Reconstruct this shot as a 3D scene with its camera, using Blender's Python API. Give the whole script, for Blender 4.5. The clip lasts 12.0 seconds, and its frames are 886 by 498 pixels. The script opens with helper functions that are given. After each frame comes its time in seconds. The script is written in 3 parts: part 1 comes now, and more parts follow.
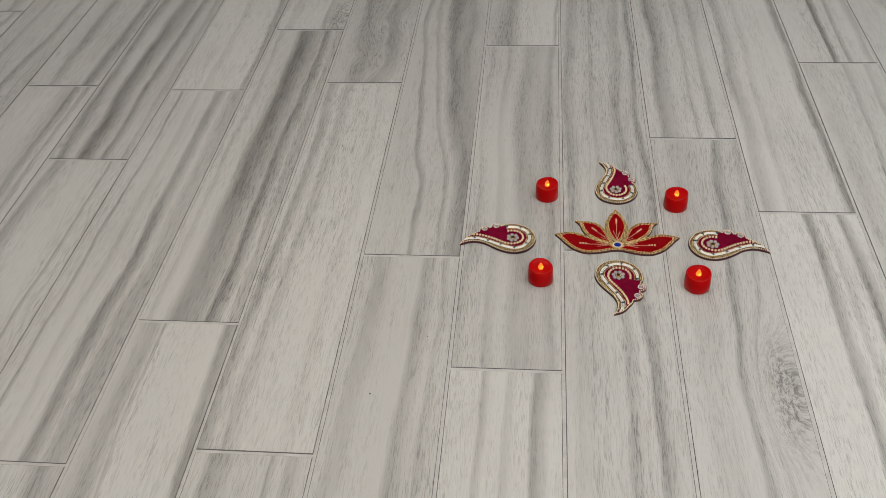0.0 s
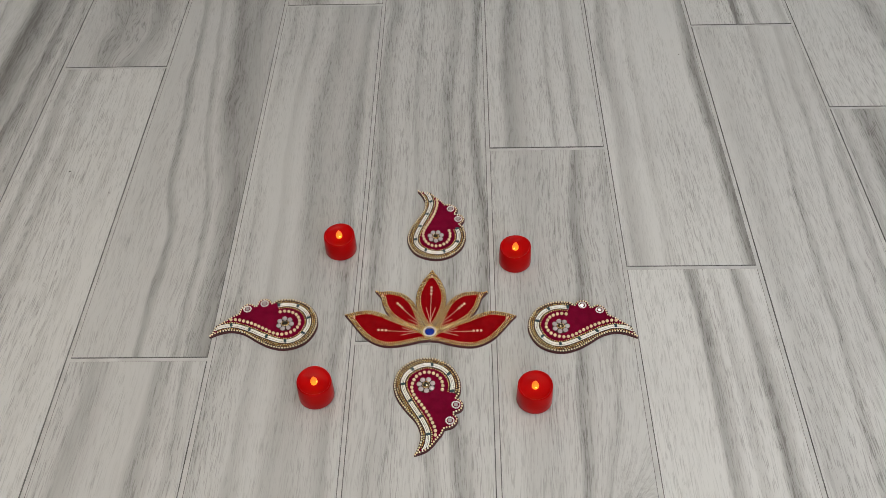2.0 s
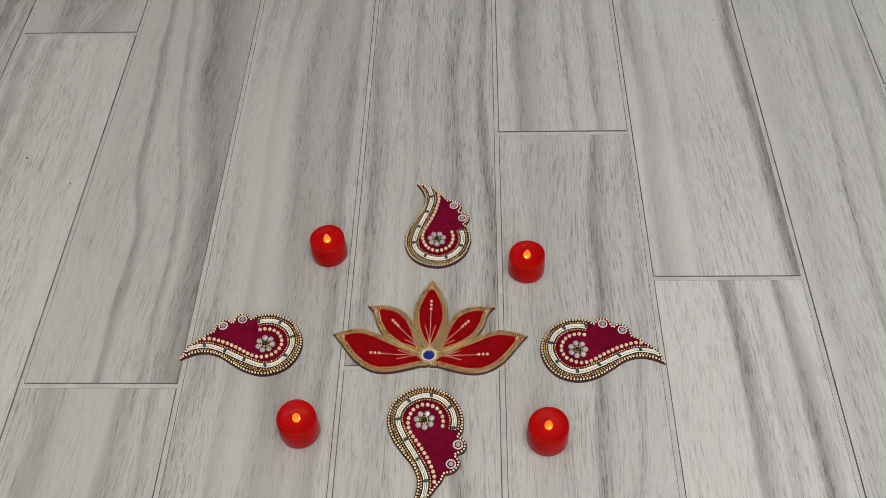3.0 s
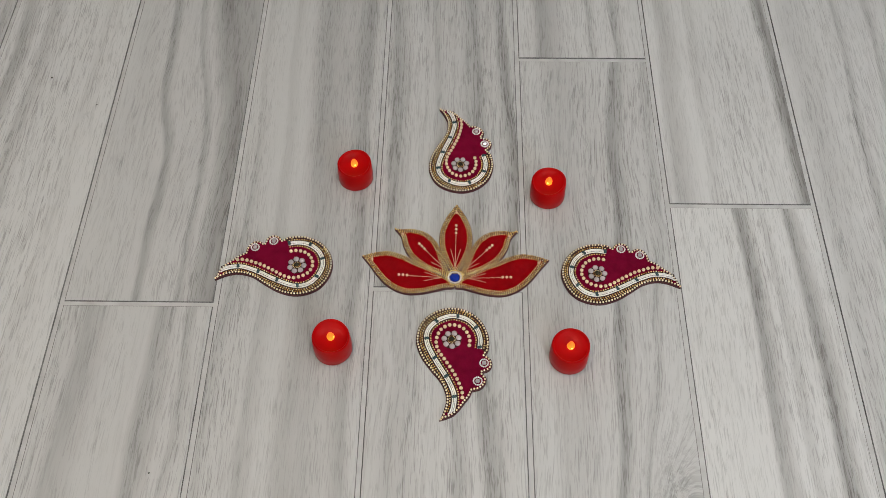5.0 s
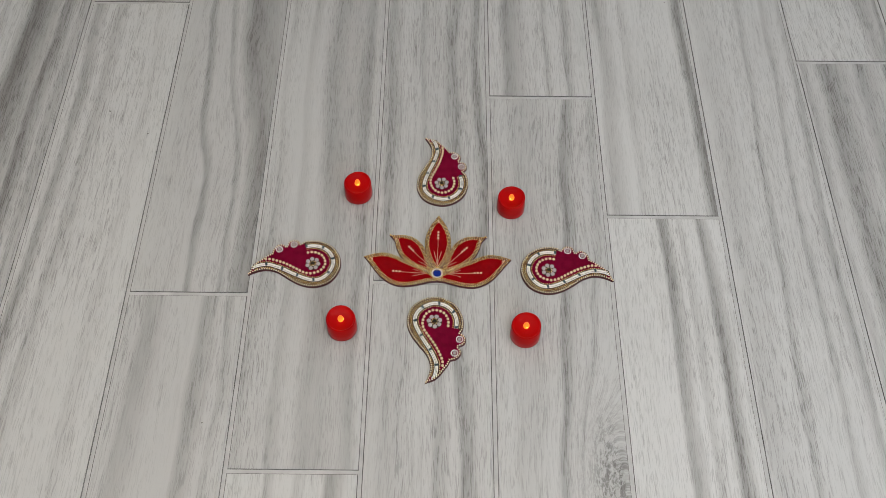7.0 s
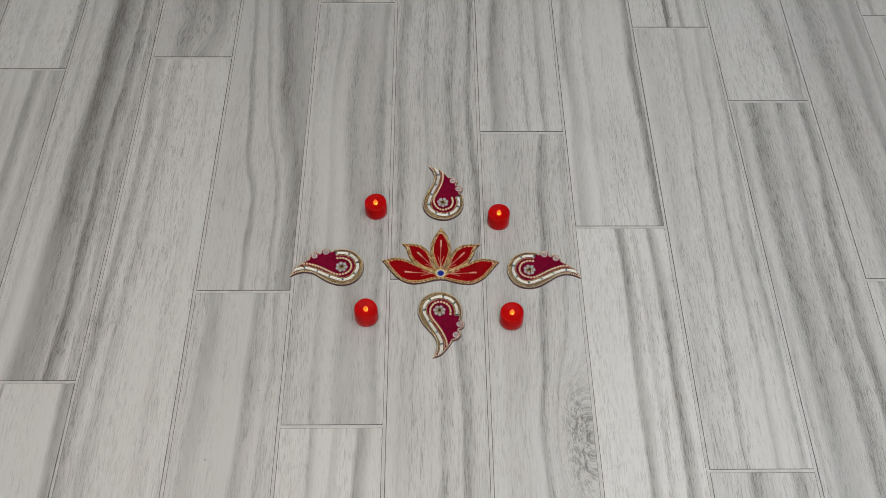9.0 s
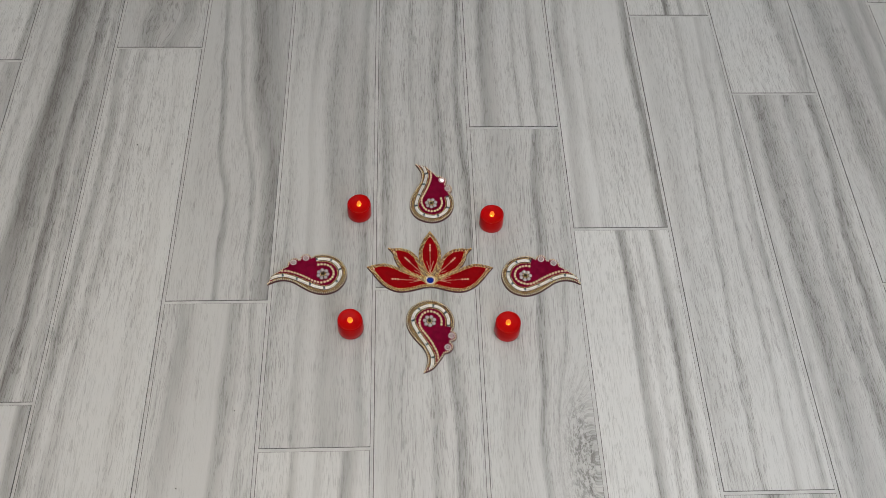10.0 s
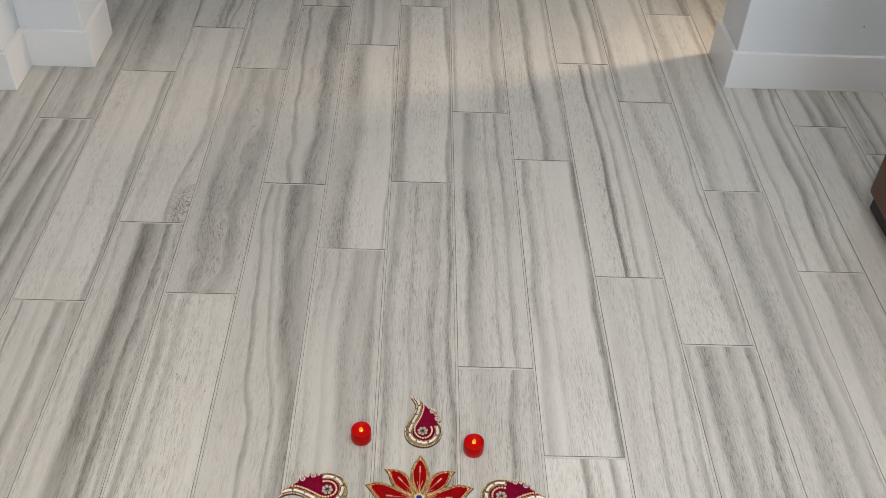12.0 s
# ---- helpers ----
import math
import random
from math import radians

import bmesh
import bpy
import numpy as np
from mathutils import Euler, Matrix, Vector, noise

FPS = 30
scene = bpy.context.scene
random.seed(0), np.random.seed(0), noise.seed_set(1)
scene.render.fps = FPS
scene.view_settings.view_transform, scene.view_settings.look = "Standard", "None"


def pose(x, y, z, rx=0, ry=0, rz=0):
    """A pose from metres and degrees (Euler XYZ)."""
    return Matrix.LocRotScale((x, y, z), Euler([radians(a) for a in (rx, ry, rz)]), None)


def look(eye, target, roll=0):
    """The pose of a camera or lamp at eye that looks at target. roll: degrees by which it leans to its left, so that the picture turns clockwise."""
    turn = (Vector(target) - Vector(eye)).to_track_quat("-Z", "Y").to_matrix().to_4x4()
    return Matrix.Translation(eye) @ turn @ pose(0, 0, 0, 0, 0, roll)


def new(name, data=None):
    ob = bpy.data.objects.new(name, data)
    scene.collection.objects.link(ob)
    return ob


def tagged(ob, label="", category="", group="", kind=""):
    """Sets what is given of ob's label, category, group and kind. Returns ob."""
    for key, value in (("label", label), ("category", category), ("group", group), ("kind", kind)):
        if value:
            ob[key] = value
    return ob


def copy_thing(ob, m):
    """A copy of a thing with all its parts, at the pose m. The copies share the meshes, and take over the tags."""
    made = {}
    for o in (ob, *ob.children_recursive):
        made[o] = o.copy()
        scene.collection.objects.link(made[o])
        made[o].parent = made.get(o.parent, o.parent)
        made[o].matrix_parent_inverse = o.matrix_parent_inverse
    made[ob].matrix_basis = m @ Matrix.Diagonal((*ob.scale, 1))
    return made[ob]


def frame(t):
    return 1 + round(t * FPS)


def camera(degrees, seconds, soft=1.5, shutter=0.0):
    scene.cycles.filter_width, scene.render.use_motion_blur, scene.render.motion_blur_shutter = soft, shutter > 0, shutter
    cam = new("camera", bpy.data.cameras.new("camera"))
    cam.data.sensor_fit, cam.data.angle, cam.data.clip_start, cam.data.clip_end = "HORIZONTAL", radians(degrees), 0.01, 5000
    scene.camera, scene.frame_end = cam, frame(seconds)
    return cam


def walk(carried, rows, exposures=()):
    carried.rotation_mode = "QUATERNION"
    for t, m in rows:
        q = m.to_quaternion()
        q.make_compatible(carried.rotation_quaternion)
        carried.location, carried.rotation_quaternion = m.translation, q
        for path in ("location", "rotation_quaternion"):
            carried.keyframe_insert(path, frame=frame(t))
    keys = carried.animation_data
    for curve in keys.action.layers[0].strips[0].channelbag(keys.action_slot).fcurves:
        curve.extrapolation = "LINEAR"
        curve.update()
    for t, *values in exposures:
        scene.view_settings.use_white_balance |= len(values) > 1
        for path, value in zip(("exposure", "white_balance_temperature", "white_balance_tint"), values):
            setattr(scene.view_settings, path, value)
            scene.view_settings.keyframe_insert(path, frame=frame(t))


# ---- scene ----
cam = camera(50.0, 12.0, soft=0.6)
PATH = [
    (0, look((-0.1189, -1.1333, 0.9469), (-0.2157, -0.3700, 0.3082), -3.433)),
    (0.5, look((-0.1183, -1.0104, 0.9058), (-0.1327, -0.2551, 0.2506), -0.993)),
    (1, look((0.0261, -0.9033, 0.8944), (0.0125, -0.1668, 0.2180), -1.483)),
    (1.5, look((0.0495, -0.7720, 0.8617), (0.0373, -0.0666, 0.1530), -1.414)),
    (2, look((0.0486, -0.6300, 0.8338), (0.0235, 0.0478, 0.0990), -2.125)),
    (2.5, look((0.0456, -0.5422, 0.8083), (0.0123, 0.1043, 0.0460), -2.620)),
    (3, look((0.0524, -0.4767, 0.7907), (0.0182, 0.1414, 0.0054), -2.731)),
    (3.5, look((0.0348, -0.4544, 0.7962), (-0.0033, 0.1198, -0.0216), -3.173)),
    (3.7, look((0.0302, -0.4673, 0.8014), (-0.0220, 0.1050, -0.0170), -4.352)),
    (5.5, look((0.0071, -0.4855, 0.8338), (0.0058, 0.0497, -0.0109), 0.644)),
    (6, look((0.0134, -0.4840, 0.8390), (0.0159, 0.0555, -0.0030), 1.014)),
    (6.5, look((0.0199, -0.4837, 0.8410), (0.0166, 0.0530, -0.0027), 0.339)),
    (6.6, look((0.0199, -0.4837, 0.8410), (0.0166, 0.0530, -0.0027), 0.339)),
    (6.7, look((0.0179, -0.5499, 0.9388), (0.0156, -0.0108, 0.0965), 0.402)),
    (6.8, look((0.0165, -0.5931, 1.0028), (0.0149, -0.0526, 0.1615), 0.444)),
    (6.9, look((0.0159, -0.6115, 1.0299), (0.0146, -0.0702, 0.1890), 0.461)),
    (7, look((0.0155, -0.6256, 1.0509), (0.0144, -0.0839, 0.2103), 0.475)),
    (7.2, look((0.0048, -0.6610, 1.0968), (0.0114, -0.1156, 0.2587), 1.285)),
    (8.8, look((-0.0076, -0.8344, 1.2996), (0.0012, -0.2656, 0.4772), 0.672)),
    (9, look((-0.0083, -0.8287, 1.2968), (0.0040, -0.2625, 0.4726), 0.931)),
    (9.5, look((-0.0185, -0.7970, 1.2556), (0.0066, -0.2361, 0.4281), 1.882)),
    (10, look((-0.0292, -0.7491, 1.2152), (0.0097, -0.1902, 0.3869), 2.808)),
    (10.5, look((-0.0385, -0.7181, 1.1832), (0.0128, -0.1456, 0.3649), 3.842)),
    (11, look((-0.0334, -0.7483, 1.2351), (0.0158, -0.1335, 0.4480), 3.682)),
    (11.5, look((-0.0323, -0.8380, 1.3190), (0.0163, -0.1650, 0.5809), 3.726)),
    (12, look((-0.0122, -0.9415, 1.4319), (0.0173, -0.1938, 0.7685), 3.038)),
]
walk(cam, PATH, [(0, -0.04, 6800, 10), (0.5, -0.08, 6750, 10), (1, -0.07, 6700, 10), (2, -0.07, 6700, 10), (3.5, -0.07, 6650, 10), (5.5, -0.09, 6550, 10), (7, -0.09, 6480, 10), (9, -0.07, 6480, 10), (10, -0.07, 6480, 10), (11, -0.04, 6610, 10), (11.5, 0.06, 6750, 10), (12, 0.25, 6850, 10)])

# ---- world, sun, large lights, exposure ----
world = bpy.data.worlds.new("world")
scene.world = world
world.use_nodes = True
wt = world.node_tree
sky = wt.nodes.new("ShaderNodeTexSky")
sky.sky_type, sky.sun_disc = "NISHITA", False
sky.sun_elevation, sky.sun_rotation = radians(28), radians(130)
wt.nodes["Background"].inputs["Strength"].default_value = 0.1
wt.links.new(sky.outputs["Color"], wt.nodes["Background"].inputs["Color"])


def area(name, m, size, watts, colour, size_y=None, spread=math.pi):
    li = bpy.data.lights.new(name, "AREA")
    li.energy, li.color, li.size = watts, colour, size
    li.shape = "DISK"
    li.spread = spread
    if size_y:
        li.shape, li.size_y = "RECTANGLE", size_y
    ob = new(name, li)
    ob.matrix_world = m
    return ob


WARM, COOL = (1.0, 0.78, 0.56), (0.78, 0.89, 1.0)
ROOM_H = 2.6
# unseen downlights added for room light; left ones tinted for the hall's warm spill
ASSUMED_DOWNLIGHTS = [(-0.45, 0.0), (0.75, 0.0), (-0.45, -1.6), (0.75, -1.6), (2.2, -0.3), (2.2, -1.6)]
for dx, dy in ASSUMED_DOWNLIGHTS:
    tone = (1.0, 0.835, 0.64) if dx < 0 else ((1.0, 0.965, 0.94) if dx < 1 else (0.96, 0.97, 1.0))
    area("assumed_downlight_lamp", look((dx, dy, ROOM_H - 0.022), (dx, dy, 0)), 0.14, 5.1 if dx < 0 else 4.75 if dx < 1 else 3.4, tone, spread=radians(112))
area("hall_lamp", look((3.6, 2.50, 1.9), (0.2, 1.5, 0)), 0.55, 92.0, WARM)
# cool daylight from the right, added at an assumed, unseen window
area("assumed_window_light", look((1.55, -2.98, 1.5), (1.55, 0, 1.2)), 1.5, 52.0, COOL, 1.3)

# ---- materials ----


class Mat:
    """A node material with a Principled surface and short ways to add to it."""

    def __init__(self, name, colour=(0.5, 0.5, 0.5), rough=0.5, metal=0.0, **extra):
        self.m = bpy.data.materials.new(name)
        self.m.use_nodes = True
        self.t = self.m.node_tree
        self.b = self.t.nodes["Principled BSDF"]
        self.b.inputs["Base Color"].default_value = (*colour, 1)
        self.b.inputs["Roughness"].default_value = rough
        self.b.inputs["Metallic"].default_value = metal
        for k, v in extra.items():
            self.b.inputs[k.replace("_", " ")].default_value = v

    def node(self, kind, **given):
        n = self.t.nodes.new("ShaderNode" + kind)
        for k, v in given.items():
            if k.startswith("i"):
                n.inputs[int(k[1:])].default_value = v
            elif k == "op":
                n.operation = v
            elif k == "blend":
                n.data_type, n.blend_type = "RGBA", v
        return n

    def link(self, a, b):
        self.t.links.new(a, b)

    def math(self, op, a, b):
        n = self.node("Math", op=op)
        for i, v in ((0, a), (1, b)):
            if isinstance(v, (int, float)):
                n.inputs[i].default_value = v
            else:
                self.link(v, n.inputs[i])
        return n.outputs[0]

    def noise(self, vec, scale, detail=2.0, rough=0.5, distort=0.0):
        n = self.t.nodes.new("ShaderNodeTexNoise")
        n.inputs["Scale"].default_value = scale
        n.inputs["Detail"].default_value = detail
        n.inputs["Roughness"].default_value = rough
        n.inputs["Distortion"].default_value = distort
        self.link(vec, n.inputs["Vector"])
        return n.outputs["Fac"]

    def ramp(self, fac, stops):
        n = self.t.nodes.new("ShaderNodeValToRGB")
        els = n.color_ramp.elements
        while len(els) < len(stops):
            els.new(0.5)
        for e, (p, c) in zip(els, stops):
            e.position = p
            e.color = (c, c, c, 1) if isinstance(c, (int, float)) else (*c, 1)
        self.link(fac, n.inputs[0])
        return n.outputs["Color"]

    def mix(self, fac, a, b, blend="MIX"):
        n = self.node("Mix", blend=blend)
        for i, v in ((0, fac), (6, a), (7, b)):
            if isinstance(v, tuple):
                n.inputs[i].default_value = (*v, 1)
            elif isinstance(v, (int, float)):
                n.inputs[i].default_value = v
            else:
                self.link(v, n.inputs[i])
        return n.outputs[2]

    def coords(self, which="Object"):
        return self.t.nodes.new("ShaderNodeTexCoord").outputs[which]

    def scaled(self, vec, s):
        n = self.t.nodes.new("ShaderNodeVectorMath")
        n.operation = "MULTIPLY"
        n.inputs[1].default_value = s
        self.link(vec, n.inputs[0])
        return n.outputs[0]

    def bump(self, height, strength, distance):
        n = self.t.nodes.new("ShaderNodeBump")
        n.inputs["Strength"].default_value = strength
        n.inputs["Distance"].default_value = distance
        self.link(height, n.inputs["Height"])
        self.link(n.outputs[0], self.b.inputs["Normal"])


PITCH, LONG, JOINT = 0.155, 0.916, 0.0042           # plank tiles
VEINS = ("vein_a", "vein_b", "vein_c", "vein_d")


def plank_material():
    """Wood-look porcelain: pale grey, veins given plank by plank, fine grain. Object colour: streaks, tone, swirl, knot."""
    m = Mat("plank_porcelain", rough=0.42)
    info = m.t.nodes.new("ShaderNodeObjectInfo")
    sep = m.t.nodes.new("ShaderNodeSeparateColor")
    m.link(info.outputs["Color"], sep.inputs[0])
    streaks, tone, swirl = sep.outputs[0], sep.outputs[1], sep.outputs[2]
    comb = m.t.nodes.new("ShaderNodeCombineXYZ")
    m.link(m.math("MULTIPLY", info.outputs["Random"], 41.0), comb.inputs[0])
    m.link(m.math("MULTIPLY", info.outputs["Random"], 67.0), comb.inputs[1])
    m.link(m.math("MULTIPLY", info.outputs["Random"], 23.0), comb.inputs[2])
    add = m.t.nodes.new("ShaderNodeVectorMath")
    m.link(m.coords(), add.inputs[0])
    m.link(comb.outputs[0], add.inputs[1])
    base = add.outputs[0]
    # the grain bends round swirls and knots
    bend = m.math("SUBTRACT", m.noise(m.scaled(base, (8, 2.6, 1)), 1.0, 3.5), 0.5)
    bend = m.math("MULTIPLY", bend, m.math("ADD", m.math("MULTIPLY", swirl, 0.30), 0.008))
    # a knot near one end of some planks, which the grain flows round
    rel = m.t.nodes.new("ShaderNodeVectorMath")
    rel.operation = "SUBTRACT"
    place = m.t.nodes.new("ShaderNodeCombineXYZ")
    place.inputs[0].default_value = 0.056
    m.link(m.math("SUBTRACT", m.math("MULTIPLY", info.outputs["Alpha"], 0.62), 0.71), place.inputs[1])
    m.link(m.coords(), rel.inputs[0])
    m.link(place.outputs[0], rel.inputs[1])
    size = m.t.nodes.new("ShaderNodeVectorMath")
    size.operation = "LENGTH"
    m.link(m.scaled(rel.outputs[0], (30, 9, 0)), size.inputs[0])
    near = m.math("DIVIDE", 1.0, m.math("ADD", 1.0, m.math("POWER", size.outputs["Value"], 3.0)))
    near = m.math("MULTIPLY", near, m.math("GREATER_THAN", info.outputs["Alpha"], 0.2))
    bend = m.math("ADD", bend, m.math("MULTIPLY", near, 0.065))
    shift = m.t.nodes.new("ShaderNodeCombineXYZ")
    m.link(bend, shift.inputs[0])
    add2 = m.t.nodes.new("ShaderNodeVectorMath")
    m.link(base, add2.inputs[0])
    m.link(shift.outputs[0], add2.inputs[1])
    v = add2.outputs[0]
    broad = m.ramp(m.noise(m.scaled(v, (12.5, 0.15, 1)), 1.0, 2.5, 0.5), [(0.435, 0.0), (0.48, 0.72), (0.56, 0.2), (0.66, 0.95)])
    narrow = m.ramp(m.noise(m.scaled(v, (52, 0.55, 1)), 1.0, 3.0, 0.6), [(0.46, 0.0), (0.66, 1.0)])
    thread = m.noise(m.scaled(v, (170, 2.2, 1)), 1.0, 3.0, 0.6)
    pores = m.ramp(m.noise(m.scaled(v, (900, 48, 1)), 1.0, 2.0, 0.6), [(0.53, 0.0), (0.62, 1.0)])
    flecks = m.ramp(m.noise(m.scaled(v, (300, 17, 1)), 1.0, 3.0, 0.65), [(0.52, 0.0), (0.62, 1.0)])
    cloud = m.noise(m.scaled(base, (9, 3.0, 1)), 1.0, 4.0, 0.6)
    patch = m.ramp(m.noise(m.scaled(v, (13, 1.6, 1)), 1.0, 4.0, 0.6), [(0.38, 0.1), (0.60, 1.0)])
    # the plank's own veins: centre across the plank, half width (below 0: soft on the other side), strength, slant
    place = m.t.nodes.new("ShaderNodeSeparateXYZ")
    m.link(m.coords(), place.inputs[0])
    wander = m.math("SUBTRACT", m.noise(m.scaled(base, (3.0, 2.2, 1)), 1.0, 2.0), 0.5)
    across = m.math("DIVIDE", m.math("ADD", place.outputs[0], m.math("ADD", bend, m.math("MULTIPLY", wander, 0.042))), PITCH)
    along = m.math("DIVIDE", place.outputs[1], LONG)
    fray = m.math("ADD", m.math("MULTIPLY", m.math("SUBTRACT", thread, 0.5), 1.3), m.math("MULTIPLY", m.math("SUBTRACT", patch, 0.5), 0.5))
    veins = None
    for name in VEINS:
        own = m.t.nodes.new("ShaderNodeAttribute")
        own.attribute_type, own.attribute_name = "OBJECT", name
        part = m.t.nodes.new("ShaderNodeSeparateColor")
        m.link(own.outputs["Color"], part.inputs[0])
        middle = m.math("ADD", part.outputs[0], m.math("MULTIPLY", along, own.outputs["Alpha"]))
        d = m.math("DIVIDE", m.math("SUBTRACT", across, middle), part.outputs[1])
        d = m.math("SUBTRACT", m.math("MULTIPLY", m.math("ABSOLUTE", d, 0.0), 1.25), m.math("MULTIPLY", d, 0.55))
        d = m.math("ADD", d, m.math("MULTIPLY", fray, 0.34))
        one = m.math("MULTIPLY", m.ramp(d, [(0.15, 1.0), (0.55, 0.55), (1.0, 0.0)]), part.outputs[2])
        veins = one if veins is None else m.math("MAXIMUM", veins, one)
    veins = m.math("MULTIPLY", veins, m.math("ADD", m.math("MULTIPLY", patch, 0.45), 0.64))
    fac = m.math("MULTIPLY", m.math("MULTIPLY", broad, streaks), m.math("ADD", m.math("MULTIPLY", patch, 0.3), 0.65))
    fac = m.math("MULTIPLY", fac, 0.10)
    fac = m.math("ADD", fac, veins)
    fac = m.math("ADD", fac, m.math("MULTIPLY", m.math("MULTIPLY", narrow, patch), m.math("MULTIPLY", streaks, 0.12)))
    fac = m.math("ADD", fac, m.math("MULTIPLY", m.math("SUBTRACT", thread, 0.5), 0.16))
    worn = m.math("ADD", m.math("MULTIPLY", broad, 0.45), m.math("ADD", m.math("MULTIPLY", patch, 0.5), 0.1))
    fac = m.math("ADD", fac, m.math("MULTIPLY", m.math("MULTIPLY", pores, worn), 0.50))
    fac = m.math("ADD", fac, m.math("MULTIPLY", m.math("MULTIPLY", flecks, worn), 0.26))
    fac = m.math("ADD", fac, m.math("MULTIPLY", m.math("SUBTRACT", cloud, 0.5), 0.5))
    speck = m.ramp(m.noise(m.scaled(v, (240, 130, 1)), 1.0, 3.0, 0.7), [(0.45, 0.25), (0.58, 1.0)])
    fac = m.math("ADD", fac, m.math("MULTIPLY", m.math("MULTIPLY", near, near), m.math("MULTIPLY", speck, 0.80)))
    clamp = m.node("Clamp")
    m.link(fac, clamp.inputs[0])
    col = m.mix(clamp.outputs[0], (0.602, 0.595, 0.573), (0.16, 0.150, 0.137))
    hsv = m.t.nodes.new("ShaderNodeHueSaturation")
    m.link(m.math("MULTIPLY", tone, 1.96), hsv.inputs["Value"])
    m.link(col, hsv.inputs["Color"])
    m.link(hsv.outputs[0], m.b.inputs["Base Color"])
    m.link(m.math("ADD", m.math("MULTIPLY", cloud, 0.18), 0.36), m.b.inputs["Roughness"])
    m.bump(m.math("ADD", m.math("MULTIPLY", pores, 0.6), narrow), 0.12, 0.0006)
    return m.m


def grout_material():
    m = Mat("grout", rough=0.9)
    v = m.coords()
    m.link(m.ramp(m.noise(v, 60, 4), [(0.3, (0.48, 0.47, 0.45)), (0.7, (0.60, 0.59, 0.57))]), m.b.inputs["Base Color"])
    m.bump(m.noise(v, 900, 3), 0.4, 0.0005)
    return m.m


def paint_material(name, c, rough=0.55):
    m = Mat(name, rough=rough)
    v = m.coords()
    n = m.noise(v, 3.0, 4)
    m.link(m.ramp(n, [(0.3, tuple(x * 0.95 for x in c)), (0.7, c)]), m.b.inputs["Base Color"])
    m.bump(m.noise(v, 260, 3), 0.12, 0.0006)
    return m.m


def velvet_material(name, dark, light, sheen):
    m = Mat(name, rough=0.95)
    v = m.coords()
    n = m.math("ADD", m.math("MULTIPLY", m.noise(v, 90, 4), 0.7), m.math("MULTIPLY", m.noise(v, 1500, 2), 0.3))
    m.link(m.ramp(n, [(0.35, dark), (0.65, light)]), m.b.inputs["Base Color"])
    m.b.inputs["Sheen Weight"].default_value = sheen
    m.b.inputs["Sheen Roughness"].default_value = 0.4
    m.b.inputs["Sheen Tint"].default_value = (*light, 1)
    m.b.inputs["Specular IOR Level"].default_value = 0.04
    m.bump(m.noise(v, 2200, 2), 0.35, 0.0004)
    return m.m


def bead_material(name, colours, rough, metal, coat=0.0):
    """Beads whose colour varies from one to the next."""
    m = Mat(name, rough=rough, metal=metal, Coat_Weight=coat)
    geo = m.t.nodes.new("ShaderNodeNewGeometry")
    k = len(colours) - 1
    m.link(m.ramp(geo.outputs["Random Per Island"], [(i / k, c) for i, c in enumerate(colours)]), m.b.inputs["Base Color"])
    return m.m


def wax_material():
    m = Mat("red_wax", rough=0.32, Specular_IOR_Level=0.10)
    v = m.coords()
    m.link(m.ramp(m.noise(v, 45, 3), [(0.3, (0.40, 0.001, 0.0016)), (0.7, (0.48, 0.0014, 0.002))]), m.b.inputs["Base Color"])
    m.b.inputs["Subsurface Weight"].default_value = 0.1
    m.b.inputs["Subsurface Radius"].default_value = (0.010, 0.0012, 0.0010)
    m.b.inputs["Subsurface Scale"].default_value = 1.0
    m.bump(m.noise(v, 120, 3), 0.1, 0.0008)
    return m.m


def glow_material(name, low, high, strength, height):
    m = Mat(name, rough=0.3)
    sep = m.t.nodes.new("ShaderNodeSeparateXYZ")
    m.link(m.coords(), sep.inputs[0])
    c = m.ramp(m.math("DIVIDE", sep.outputs[2], height), [(0.1, low), (0.75, high)])
    m.link(c, m.b.inputs["Base Color"])
    m.link(c, m.b.inputs["Emission Color"])
    m.b.inputs["Emission Strength"].default_value = strength
    return m.m


def leather_material():
    m = Mat("brown_leather", rough=0.5)
    v = m.coords()
    m.link(m.ramp(m.noise(v, 9, 5), [(0.3, (0.075, 0.035, 0.020)), (0.7, (0.13, 0.062, 0.034))]), m.b.inputs["Base Color"])
    m.bump(m.noise(v, 420, 4), 0.3, 0.001)
    return m.m


PLANK, GROUT = plank_material(), grout_material()
# tile edges coloured dark, uneven, for the thin shadows along the joints
edge_shade = Mat("shaded_tile_edge", rough=0.8)
edge_shade.link(edge_shade.ramp(edge_shade.noise(edge_shade.coords(), 22, 4, 0.65), [(0.35, (0.075, 0.070, 0.066)), (0.7, (0.24, 0.23, 0.22))]), edge_shade.b.inputs["Base Color"])
EDGE_SHADE = edge_shade.m
WALL = paint_material("wall_paint", (0.70, 0.73, 0.77))
CEIL = paint_material("ceiling_paint", (0.78, 0.78, 0.77), 0.8)
TRIM = paint_material("trim_paint", (0.78, 0.79, 0.81), 0.35)
MAROON = velvet_material("maroon_felt", (0.13, 0.002, 0.018), (0.20, 0.004, 0.028), 0.0)
RED = velvet_material("red_velvet", (0.22, 0.002, 0.004), (0.30, 0.003, 0.006), 0.0)
# dark maroon, with the shade between beads put into the colour
BACKING = Mat("shaded_bead_backing", (0.040, 0.009, 0.006), 0.9).m
EDGE = Mat("dark_board", (0.07, 0.012, 0.014), 0.7).m
